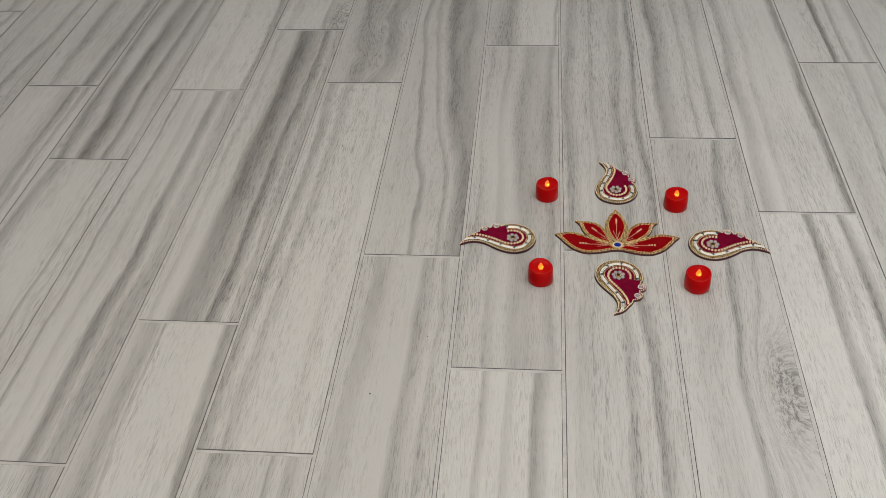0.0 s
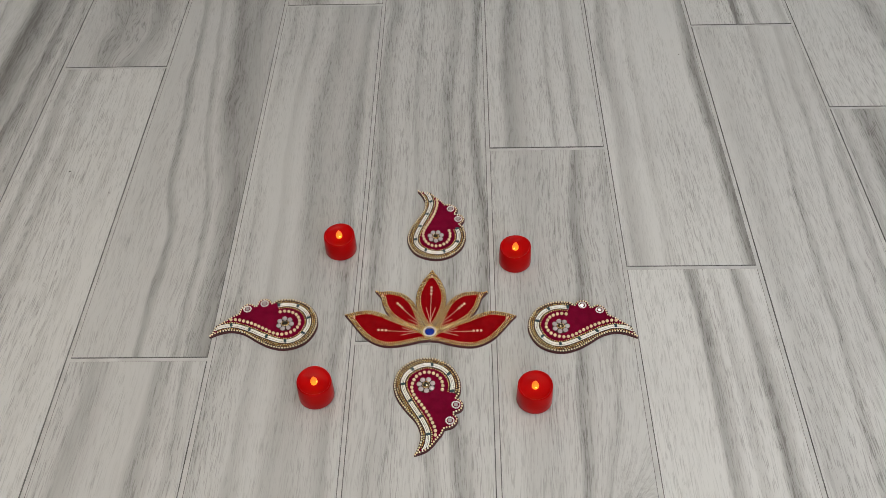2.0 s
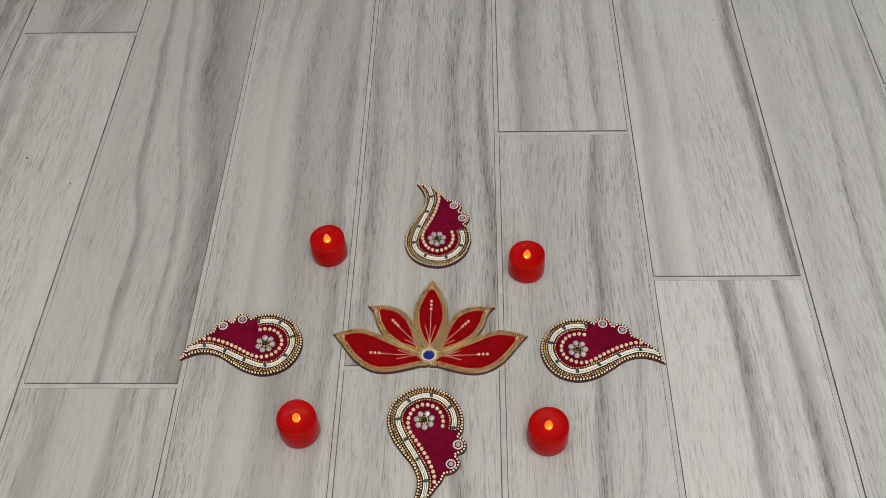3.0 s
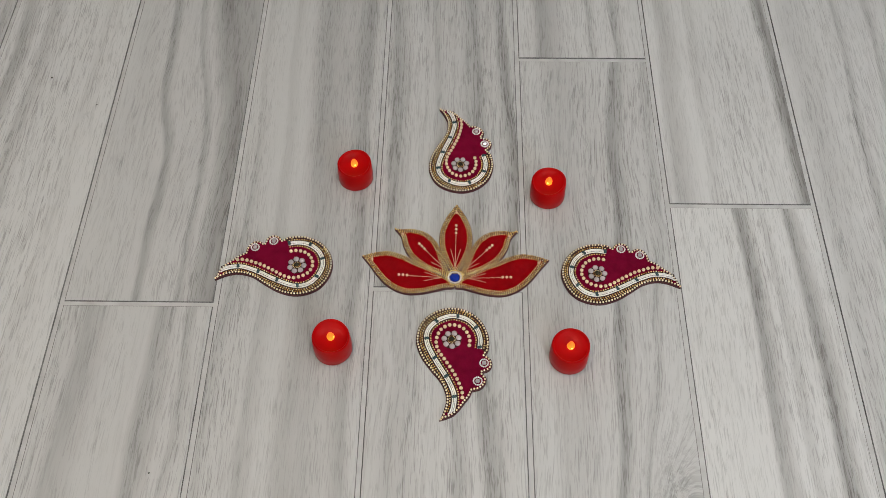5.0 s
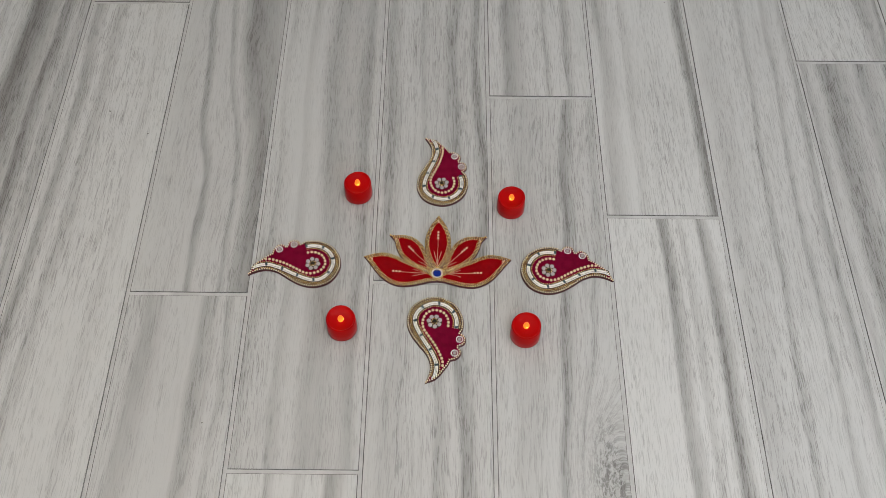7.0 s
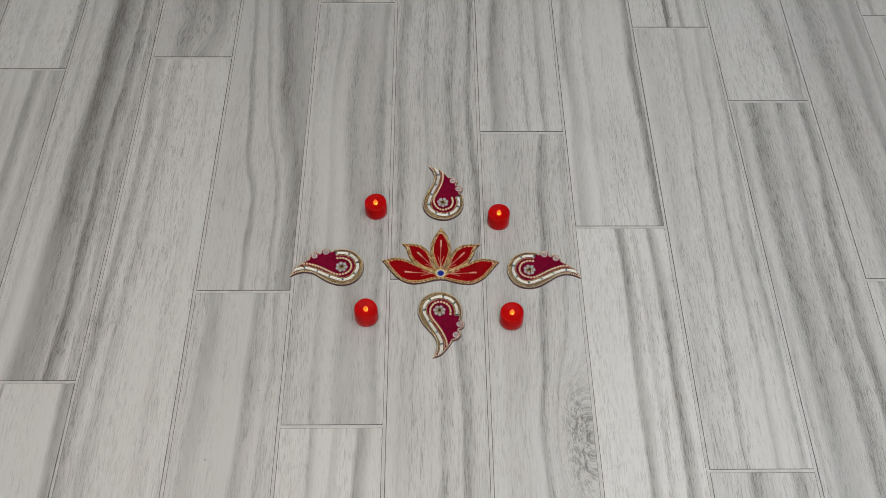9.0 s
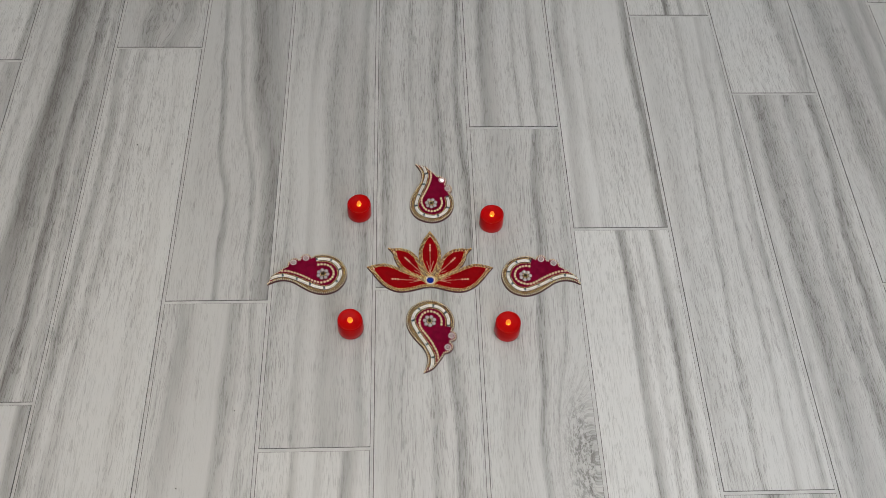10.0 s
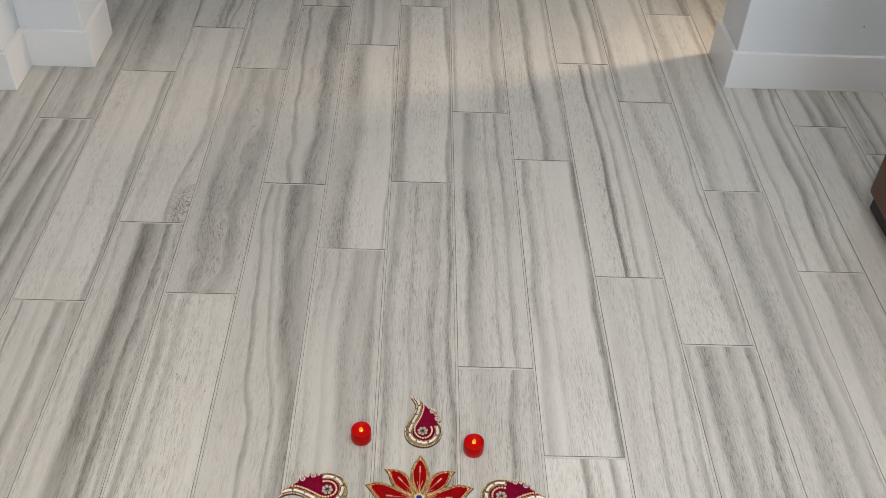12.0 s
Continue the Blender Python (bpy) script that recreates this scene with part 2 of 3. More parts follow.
GOLD = bead_material("gold_beads", [(1.0, 0.61, 0.17), (1.0, 0.81, 0.38), (0.46, 0.19, 0.03), (1.0, 0.70, 0.24), (1.0, 0.90, 0.58)], 0.14, 0.12, 0.6)
PALE_GOLD = bead_material("pale_gold_beads", [(1.0, 0.88, 0.64), (1.0, 0.80, 0.48), (1.0, 0.94, 0.78)], 0.14, 0.0, 0.7)
CREAM = bead_material("cream_tubes", [(1.0, 0.95, 0.86), (1.0, 0.98, 0.93), (0.97, 0.88, 0.76)], 0.12, 0.0, 0.8)
PEARL = Mat("champagne_pearl", (1.0, 0.76, 0.48), 0.10, 0.2, Coat_Weight=0.6).m
PINK_PEARL = Mat("peach_pearl", (0.92, 0.58, 0.38), 0.2, 0.1, Coat_Weight=0.6).m
STONE = Mat("rhinestone", (0.74, 0.64, 0.62), 0.06, 0.45, Coat_Weight=0.5).m
TEAL = Mat("teal_stone", (0.07, 0.12, 0.13), 0.18, 0.3).m
DARK_STONE = Mat("dark_stone", (0.06, 0.05, 0.03), 0.12, 0.4).m
BLUE = Mat("blue_jewel", (0.006, 0.030, 0.34), 0.06, 0.3, Coat_Weight=0.5).m
WHITE_BEAD = bead_material("white_beads", [(0.92, 0.86, 0.82), (1.0, 0.96, 0.93), (0.84, 0.74, 0.70)], 0.2, 0.1, 0.5)
WAX = wax_material()
FLAME = glow_material("lit_flame_bulb", (1.0, 0.42, 0.03), (1.0, 0.16, 0.015), 1.0, 0.014)
LED = Mat("led_core", (1.0, 0.75, 0.2), 0.4, Emission_Color=(1.0, 0.62, 0.12, 1), Emission_Strength=3.5).m
LEATHER = leather_material()
PLINTH = Mat("black_plinth", (0.018, 0.014, 0.012), 0.55).m
LAMP_GLASS = Mat("lamp_glass", (1, 1, 1), 0.5, Emission_Color=(1.0, 0.92, 0.82, 1), Emission_Strength=6.0).m

# ---- mesh helpers ----


def mesh(name, verts, faces, material, smooth=False):
    me = bpy.data.meshes.new(name)
    me.from_pydata([tuple(v) for v in verts], [], [tuple(f) for f in faces])
    me.materials.append(material)
    if smooth:
        me.polygons.foreach_set("use_smooth", [True] * len(me.polygons))
    me.update()
    return me


def from_bm(name, bm, material, smooth=False):
    bmesh.ops.recalc_face_normals(bm, faces=bm.faces)
    me = bpy.data.meshes.new(name)
    bm.to_mesh(me)
    bm.free()
    me.materials.append(material)
    if smooth:
        me.polygons.foreach_set("use_smooth", [True] * len(me.polygons))
    return me


def under(name, me, parent, label="", at=None):
    ob = new(name, me)
    ob.parent = parent
    if at is not None:
        ob.matrix_basis = at
    return tagged(ob, label) if label else ob


def box_bm(x0, y0, z0, x1, y1, z1, bevel=0.0, segments=2):
    bm = bmesh.new()
    bmesh.ops.create_cube(bm, size=1)
    for v in bm.verts:
        v.co = ((x0 + x1) / 2 + v.co.x * (x1 - x0), (y0 + y1) / 2 + v.co.y * (y1 - y0), (z0 + z1) / 2 + v.co.z * (z1 - z0))
    if bevel:
        bmesh.ops.bevel(bm, geom=bm.edges[:], offset=bevel, segments=segments, affect="EDGES", profile=0.5)
    return bm


def box(name, *dims, material=None, bevel=0.0, segments=2):
    return from_bm(name, box_bm(*dims, bevel=bevel, segments=segments), material)


def template(kind):
    bm = bmesh.new()
    if kind == "ball":
        bmesh.ops.create_icosphere(bm, subdivisions=1, radius=1)
    elif kind == "fine":
        bmesh.ops.create_icosphere(bm, subdivisions=2, radius=1)
    else:
        bmesh.ops.create_cone(bm, cap_ends=True, segments=8, radius1=1, radius2=1, depth=1, matrix=Matrix.Rotation(radians(90), 4, "Y"))
    out = np.array([v.co[:] for v in bm.verts]), [[v.index for v in f.verts] for f in bm.faces]
    bm.free()
    return out


BALL, FINE, TUBE = template("ball"), template("fine"), template("tube")


def many(name, places, material, shape=BALL, smooth=True):
    """One mesh of many beads: places of (x, y, z, length, width, height, turn)."""
    tv, tf = shape
    verts, faces = [], []
    for x, y, z, a, b, c, turn in places:
        s = tv * (a, b, c)
        ca, sa = math.cos(turn), math.sin(turn)
        w = np.stack([s[:, 0] * ca - s[:, 1] * sa + x, s[:, 0] * sa + s[:, 1] * ca + y, s[:, 2] + z], 1)
        k = len(verts)
        verts.extend(w.tolist())
        faces.extend([[i + k for i in f] for f in tf])
    return mesh(name, verts, faces, material, smooth)


def smooth_line(points, per=14):
    """A Catmull-Rom line through the points, open."""
    p = [np.array(q, float) for q in points]
    p = [2 * p[0] - p[1]] + p + [2 * p[-1] - p[-2]]
    out = []
    for i in range(1, len(p) - 2):
        a, b, c, d = p[i - 1:i + 3]
        for k in range(per):
            t = k / per
            out.append(0.5 * (2 * b + (c - a) * t + (2 * a - 5 * b + 4 * c - d) * t * t + (3 * b - a - 3 * c + d) * t ** 3))
    return np.array(out + [p[-2]])


def even(line, step, closed=False):
    """Points at even steps on a line, each with the line's direction."""
    q = np.vstack([line, line[:1]]) if closed else line
    seg = np.linalg.norm(np.diff(q, axis=0), axis=1)
    s = np.concatenate([[0], np.cumsum(seg)])
    n = max(2, int(round(s[-1] / step)))
    at = np.linspace(0, s[-1], n, endpoint=False) if closed else np.linspace(0, s[-1], n)
    pts = np.stack([np.interp(at, s, q[:, 0]), np.interp(at, s, q[:, 1])], 1)
    nxt = np.stack([np.interp(np.minimum(at + step * 0.3, s[-1]), s, q[:, 0]), np.interp(np.minimum(at + step * 0.3, s[-1]), s, q[:, 1])], 1)
    prv = np.stack([np.interp(np.maximum(at - step * 0.3, 0), s, q[:, 0]), np.interp(np.maximum(at - step * 0.3, 0), s, q[:, 1])], 1)
    d = nxt - prv
    return pts, np.arctan2(d[:, 1], d[:, 0])


def offset(line, dist, closed=False):
    """The line moved to its left by dist."""
    if closed:
        d = np.roll(line, -1, 0) - np.roll(line, 1, 0)
    else:
        d = np.gradient(line, axis=0)
    d = d / np.maximum(np.linalg.norm(d, axis=1, keepdims=True), 1e-9)
    return line + np.stack([-d[:, 1], d[:, 0]], 1) * dist


def inside(p, poly):
    x, y = p
    a, b = poly, np.roll(poly, -1, 0)
    cross = (a[:, 1] > y) != (b[:, 1] > y)
    with np.errstate(divide="ignore", invalid="ignore"):
        xs = a[:, 0] + (y - a[:, 1]) / (b[:, 1] - a[:, 1]) * (b[:, 0] - a[:, 0])
    return bool(np.sum(cross & (x < xs)) % 2)


def clear_of(p, poly, margin):
    return inside(p, poly) and np.min(np.linalg.norm(poly - p, axis=1)) > margin


def inset(loop, dist, hand):
    """The outline moved inwards by dist, without the loops that this makes at sharp tips."""
    moved = offset(loop, hand * dist, True)
    return np.array([p for p in moved if clear_of(p, loop, dist * 0.96)])


def slab(name, poly, z0, z1, material, bevel=0.0):
    """A flat plate with the outline poly."""
    bm = bmesh.new()
    face = bm.faces.new([bm.verts.new((x, y, z1)) for x, y in poly])
    if face.normal.z < 0:
        face.normal_flip()
    low = bmesh.ops.extrude_face_region(bm, geom=[face])
    for v in (g for g in low["geom"] if isinstance(g, bmesh.types.BMVert)):
        v.co.z = z0
    return from_bm(name, bm, material)


MM = 0.001


def beads(line, r, step, z, poly=None, margin=0.0, closed=False, squash=1.0, jitter=0.00012):
    pts, ang = even(line, step, closed)
    out = []
    for (x, y), a in zip(pts, ang):
        if poly is None or clear_of((x, y), poly, margin):
            out.append((x + random.uniform(-jitter, jitter), y + random.uniform(-jitter, jitter), z, r * squash, r, r, a))
    return out


# ---- room ----
def structure(name, me, label="", parent=None):
    ob = new(name, me)
    ob.parent = parent
    return tagged(ob, label, "", "", "structure")


X0, X1, Y0, YW = -1.95, 3.4, -3.0, 1.417       # room, and the wall with the wide opening
YB, YH = 1.60, 2.09                            # that wall's back, the hall's far side
OPEN_L, OPEN_R = -0.941, 0.876
NOOK_X, NOOK_Y = -1.115, 1.285                 # where the wall west of the opening steps forward
T = 0.14
structure("wall_west", box("wall_west", X0 - T, Y0, 0, X0, YB, ROOM_H, material=WALL), "pale grey painted wall with white baseboard")
structure("wall_south_pier", box("pier", NOOK_X, YW, 0, OPEN_L, YB, ROOM_H, material=WALL, bevel=0.003), "pale grey wall end beside the wide opening")
structure("wall_north_west", box("wall_north_west", X0, NOOK_Y, 0, NOOK_X, YB, ROOM_H, material=WALL, bevel=0.003), "pale grey wall that steps forward beside the opening")
structure("wall_north", box("wall_north", OPEN_R, YW, 0, X1 + T, YB, ROOM_H, material=WALL, bevel=0.003), "pale grey painted wall beside the wide opening")
structure("wall_header", box("header", OPEN_L, YW, 2.32, OPEN_R, YB, ROOM_H, material=WALL), "painted header over the wide opening")
structure("wall_east", box("wall_east", X1, Y0, 0, X1 + T, YW, ROOM_H, material=WALL), "pale grey painted wall")
# the wall behind, out of view, with an assumed window
for k, d in enumerate([(X0 - T, Y0 - T, 0, 0.8, Y0, ROOM_H), (2.3, Y0 - T, 0, X1 + T, Y0, ROOM_H), (0.8, Y0 - T, 0, 2.3, Y0, 0.85), (0.8, Y0 - T, 2.15, 2.3, Y0, ROOM_H)]):
    structure("wall_back_%d" % (k + 1), box("wall_back", *d, material=WALL), "pale grey painted wall round an assumed window")
# the hall beyond the opening; its walls are assumed and out of view
# ends at x = 2.0 to cut off the hall lamp's beam on the left
structure("wall_hall_far", box("wall_hall_far", -2.6, YH, 0, 2.0, YH + T, ROOM_H, material=WALL), "assumed pale hall wall, out of view")
structure("wall_hall_west", box("wall_hall_west", -2.6 - T, YB - T, 0, -2.6, YH + T, ROOM_H, material=WALL), "assumed pale hall wall, out of view")
structure("wall_hall_near", box("wall_hall_near", -2.6, YB - T, 0, X0 - T, YB, ROOM_H, material=WALL), "assumed pale hall wall, out of view")
structure("wall_side", box("wall_side", 2.0 - T, YH + T, 0, 2.0, 4.2, ROOM_H, material=WALL), "pale painted wall")
structure("wall_far", box("wall_far", 2.0 - T, 4.2, 0, 4.6, 4.2 + T, ROOM_H, material=WALL), "pale painted wall")
structure("wall_far_east", box("wall_far_east", 4.6, YB - T, 0, 4.6 + T, 4.2 + T, ROOM_H, material=WALL), "pale painted wall")
structure("wall_far_near", box("wall_far_near", X1 + T, YB - T, 0, 4.6, YB, ROOM_H, material=WALL), "pale painted wall")
structure("ceiling", box("ceiling", -2.8, Y0 - T, ROOM_H, 4.8, 4.4, ROOM_H + 0.1, material=CEIL), "flat white painted ceiling")
floor = structure("floor", box("floor", -2.8, Y0 - T, -0.06, 4.8, 4.4, -0.0010, material=GROUT), "grey wood-look plank tile floor with thin grout joints")


def baseboard(x0, y0, x1, y1, face):
    """A tall square baseboard with a small eased top along a wall line; face: the way it looks."""
    t, h = 0.015, 0.112
    nx, ny = face
    dims = (min(x0, x1, x0 + nx * t, x1 + nx * t), min(y0, y1, y0 + ny * t, y1 + ny * t), 0.0,
            max(x0, x1, x0 + nx * t, x1 + nx * t), max(y0, y1, y0 + ny * t, y1 + ny * t), h)
    structure("baseboard", box("baseboard", *dims, material=TRIM, bevel=0.002), "tall white painted baseboard")


B = 0.015
baseboard(X0, Y0, X0, NOOK_Y - B, (1, 0))
baseboard(X0, NOOK_Y, NOOK_X + B, NOOK_Y, (0, -1))
baseboard(NOOK_X, NOOK_Y, NOOK_X, YW - B, (1, 0))
baseboard(NOOK_X, YW, OPEN_L + B, YW, (0, -1))
baseboard(OPEN_L, YW, OPEN_L, YB, (1, 0))
baseboard(OPEN_R - B, YW, X1, YW, (0, -1))
baseboard(OPEN_R, YW, OPEN_R, YB, (-1, 0))
baseboard(X1, Y0, X1, YW - B, (-1, 0))
baseboard(-2.6, YH, 2.0, YH, (0, -1))
baseboard(2.0, YH, 2.0, 4.2, (1, 0))

# assumed window behind: frame and panes
win = structure("window_1", box("window_frame", 0.8, Y0 - 0.09, 0.85, 2.3, Y0 - 0.04, 0.90, material=TRIM, bevel=0.003), "assumed white window frame, out of view")
for nm, d in (("window_frame", (0.8, Y0 - 0.09, 2.10, 2.3, Y0 - 0.04, 2.15)), ("window_frame", (0.8, Y0 - 0.09, 0.90, 0.85, Y0 - 0.04, 2.10)),
              ("window_frame", (2.25, Y0 - 0.09, 0.90, 2.3, Y0 - 0.04, 2.10)), ("mullion", (1.525, Y0 - 0.09, 0.90, 1.575, Y0 - 0.04, 2.10))):
    under(nm, box(nm, *d, material=TRIM, bevel=0.003), win)

# bodies for the assumed downlights, all out of view
for dx, dy in ASSUMED_DOWNLIGHTS:
    lamp = tagged(new("ceiling_light"), "assumed round recessed ceiling downlight with white rim, out of view", "lamp", "ceiling downlights")
    lamp.location = (dx, dy, ROOM_H)
    bm = bmesh.new()
    bmesh.ops.create_cone(bm, cap_ends=True, segments=32, radius1=0.078, radius2=0.085, depth=0.012, matrix=Matrix.Translation((0, 0, -0.006)))
    under("rim", from_bm("rim", bm, TRIM), lamp)
    bm = bmesh.new()
    bmesh.ops.create_cone(bm, cap_ends=True, segments=32, radius1=0.066, radius2=0.066, depth=0.004, matrix=Matrix.Translation((0, 0, -0.0145)))
    under("lens", from_bm("lens", bm, LAMP_GLASS), lamp)


# ---- candles ----
def candle(x, y, turn, lean):
    """A red electric tea light with a wavy, melted-looking rim and a lit flame bulb."""
    root = tagged(new("tea_light"), "red electric tea light with lit orange bulb on tile floor", "candle", "red tea lights")
    root.matrix_basis = pose(x, y, 0, 0, 0, turn)
    n, R = 48, 0.0186
    rim = [0.0262 + lean * math.sin(2 * math.pi * k / n + 0.4) + 0.0007 * math.sin(4 * math.pi * k / n + 1.1) for k in range(n)]
    rings = []
    for r, zf in ((0.0178, lambda h: 0.0), (R, lambda h: 0.0011), (R * 1.0, lambda h: 0.012), (0.0181, lambda h: h - 0.0016), (0.0177, lambda h: h - 0.0004), (0.0171, lambda h: h),
                  (0.0165, lambda h: h - 0.0005), (0.0161, lambda h: h - 0.0016), (0.0150, lambda h: h - 0.0026), (0.0090, lambda h: 0.0228 + (h - 0.0262) * 0.5), (0.0046, lambda h: 0.0224)):
        rings.append([(r * math.cos(2 * math.pi * k / n), r * math.sin(2 * math.pi * k / n), zf(rim[k])) for k in range(n)])
    verts = [v for ring in rings for v in ring]
    faces = [(i * n + k, i * n + (k + 1) % n, (i + 1) * n + (k + 1) % n, (i + 1) * n + k) for i in range(len(rings) - 1) for k in range(n)]
    faces.append(list(range(n))[::-1])
    faces.append([(len(rings) - 1) * n + k for k in range(n)])
    under("wax_body", mesh("wax_body", verts, faces, WAX, True), root, "glossy red wax-like shell")
    prof = [(0.0030, 0.0), (0.0040, 0.002), (0.0043, 0.0045), (0.0037, 0.0075), (0.0024, 0.0105), (0.0010, 0.0130), (0.0002, 0.0140)]
    m = 20
    fv = [(r * math.cos(2 * math.pi * k / m), r * math.sin(2 * math.pi * k / m), z) for r, z in prof for k in range(m)]
    ff = [(i * m + k, i * m + (k + 1) % m, (i + 1) * m + (k + 1) % m, (i + 1) * m + k) for i in range(len(prof) - 1) for k in range(m)]
    ff += [list(range(m))[::-1], [(len(prof) - 1) * m + k for k in range(m)]]
    flame = under("flame_bulb", mesh("flame_bulb", fv, ff, FLAME, True), root, "glowing orange flame-shaped bulb", pose(0, 0, 0.0212) @ Matrix.Diagonal((0.86, 0.86, 0.84, 1)))
    under("led_core", many("led_core", [(0.0, -0.0030, 0.0052, 0.0015, 0.0013, 0.0022, 0)], LED, FINE), flame, "bright yellow light point")
    return root


candle(-0.1018, 0.1399, 20, 0.0012)
candle(-0.1104, -0.0677, 75, 0.0016)
candle(0.1048, 0.1181, -25, 0.0016)
candle(0.1171, -0.0746, 10, 0.0014)


# ---- paisley ornaments ----
def paisley(side):
    """A beaded paisley cut-out; its flower is at the origin, its tip towards +x, its scallops on side."""
    s = np.array((MM, MM * side))
    arcs = [
        [(84, 0), (71, 3), (59, 2.5), (46, -4), (33.5, -16.4), (20.5, -27.5), (4.6, -34.4), (-13, -33.1), (-26.3, -24.5), (-35.4, -8.6), (-35.3, 8.5),
         (-27.4, 23.7), (-14.4, 33.2), (-2.9, 36.6), (6, 36.8), (11.5, 34.2)],
        [(11.5, 34.2), (14.5, 39.6), (20.4, 42.2), (26.6, 40.2), (30.4, 33.8)],
        [(30.4, 33.8), (35.6, 38.2), (41.4, 38.0), (47.4, 33.6), (50.6, 26.4)],
        [(50.6, 26.4), (57, 24.6), (64, 20.6), (71.5, 16.5), (78.5, 10.5), (84, 0)],
    ]
    outline = np.vstack([smooth_line(a, 8)[:-1] for a in arcs]) * s
    left = 1.0 if side > 0 else -1.0                       # the outer side of the band lies on this hand
    inner = offset(outline, -left * 0.0020, True)
    root = tagged(new("paisley_ornament"), "maroon paisley ornament edged with gold beads and pearls, lying on tile", "ornament", "paisley ornaments")
    Z = 0.0034
    under("board", slab("board", outline, 0.0002, Z - 0.0004, EDGE), root, "dark cut-out backing board")
    under("felt", slab("felt", inner, Z - 0.0004, Z, MAROON), root, "maroon felt facing")
    row = beads(offset(outline, -left * 0.0016, True), 0.00112, 0.00310, Z + 0.0007, closed=True)
    tagged(under("edge_beading", many("edge_beading", row, PALE_GOLD), root, "row of small pale gold beads"), kind="stuff")
    spine = smooth_line([(80.5, 6.5), (75, 10), (66, 11.2), (56, 9.8), (47, 5.2), (38, -1), (26, -10.5), (14.5, -18.6), (6, -23.2), (-3, -24.9), (-12, -22.3), (-20, -15.5),
                         (-25.5, -6), (-26.4, 4), (-23, 14.5), (-15, 23), (-5, 27.4), (4.5, 28)]) * s
    arc = offset(smooth_line(arcs[0], 14) * s, -left * 0.0004)
    strip = np.vstack([arc[10:-6], offset(spine, -left * 0.0044)[::-1][4:-14]])
    # added dark strip: maroon base plus the painted shade of the bead gaps
    under("band_backing", slab("band_backing", strip, Z - 0.0001, Z + 0.0002, BACKING), root, "maroon backing darkened by painted shade between the beads")
    # gold chains on both flanks of the cream band
    chain = []
    for d in (6.1, 4.1, -4.1):
        chain += beads(offset(spine, left * d * MM), 0.00088, 0.00255, Z + 0.0004, outline, 0.0030)
    tagged(under("gold_chain", many("gold_chain", chain, GOLD), root, "fine gold bead chains"), kind="stuff")
    tubes = []
    for d, r in ((-1.55, 0.00072), (0.0, 0.00060), (1.55, 0.00072)):
        pts, ang = even(offset(spine, d * MM), 0.0021)
        for (x, y), a in zip(pts, ang):
            if clear_of((x, y), outline, 0.0028):
                tubes.append((x, y, Z + 0.0007 + (0.0004 if d == 0 else 0.0), 0.0024, r, r * 1.15, a))
    tagged(under("cream_band", many("cream_band", tubes, CREAM, TUBE), root, "band of shiny cream tube beads"), kind="stuff")
    # teal stones across the band
    pts, ang = even(spine, 0.0205)
    stone = many("teal_stone", [(0, 0.0008, 0.0014, 0.0019, 0.0016, 0.0013, 0), (0.0004, -0.0011, 0.0013, 0.0018, 0.0015, 0.0012, 0.4)], TEAL, BALL, False)
    for (x, y), a in zip(pts, ang):
        if not clear_of((x, y), outline, 0.0028):
            continue
        under("teal_stone", stone, root, "", Matrix.Translation((x, y, Z + 0.0006)) @ Matrix.Rotation(a, 4, "Z"))
    # pearls inside the band
    pearl = many("pearl", [(0, 0, 0.0017, 0.0019, 0.0019, 0.0020, 0)], PEARL, FINE)
    line = smooth_line([(59, 18.2), (52, 16.8), (44, 12.6), (35.3, 7.2), (24.2, -1.8), (13.4, -11.0), (3.1, -14.6), (-9.3, -11.8), (-16.0, -2.5), (-13.6, 9.8), (-4.4, 16.8), (4.0, 17.8)]) * s
    for x, y in even(line, 0.0048)[0]:
        under("pearl", pearl, root, "", Matrix.Translation((x, y, Z)))
    # flower of stones
    flower = under("flower", many("flower", [(0, 0, 0.0012, 0.0030, 0.0026, 0.0012, 0)] + [(0.0039 * math.cos(k * 0.4488), 0.0034 * math.sin(k * 0.4488), 0.0016, 0.0006, 0.0006, 0.0006, 0) for k in range(14)], GOLD), root,
                   "flower of clear stones round a dark stone", Matrix.Translation((0, 0, Z)))
    petal = many("stone", [(0, 0, 0.0015, 0.0029, 0.0029, 0.0020, 0)], STONE, FINE)
    under("flower_backing", many("flower_backing", [(0, 0, 0.0003, 0.0096, 0.0096, 0.0006, 0)], BACKING, FINE), flower, "dark backing disc")
    for k in range(7):
        a = 2 * math.pi * k / 7 + 0.2
        under("stone", petal, flower, "", Matrix.Translation((0.0072 * math.cos(a), 0.0072 * math.sin(a), 0)) @ Matrix.Rotation(a * 2.1, 4, "Z"))
    under("dark_stone", many("dark_stone", [(0, 0, 0.0024, 0.0032, 0.0027, 0.0014, 0)], DARK_STONE, BALL, False), flower, "dark faceted centre stone")
    # two ringed jewels in the scallops
    ring = many("jewel", [(0.0040 * math.cos(k * math.pi / 8), 0.0040 * math.sin(k * math.pi / 8), 0.0010, 0.0009, 0.0009, 0.0010, 0) for k in range(16)], WHITE_BEAD)
    mid = many("crystal", [(0, 0, 0.0012, 0.0027, 0.0027, 0.0015, 0)], STONE, BALL, False)
    for jx, jy in ((20.4, 34.2), (40.0, 30.4)):
        j = under("jewel", ring, root, "ring of white beads round a crystal", Matrix.Translation((jx * MM, jy * MM * side, Z)))
        under("crystal", mid, j)
    return root


left_hand, right_hand = paisley(1), paisley(-1)
left_hand.matrix_basis = pose(0.0044, -0.0591, 0, 0, 0, -97.1)
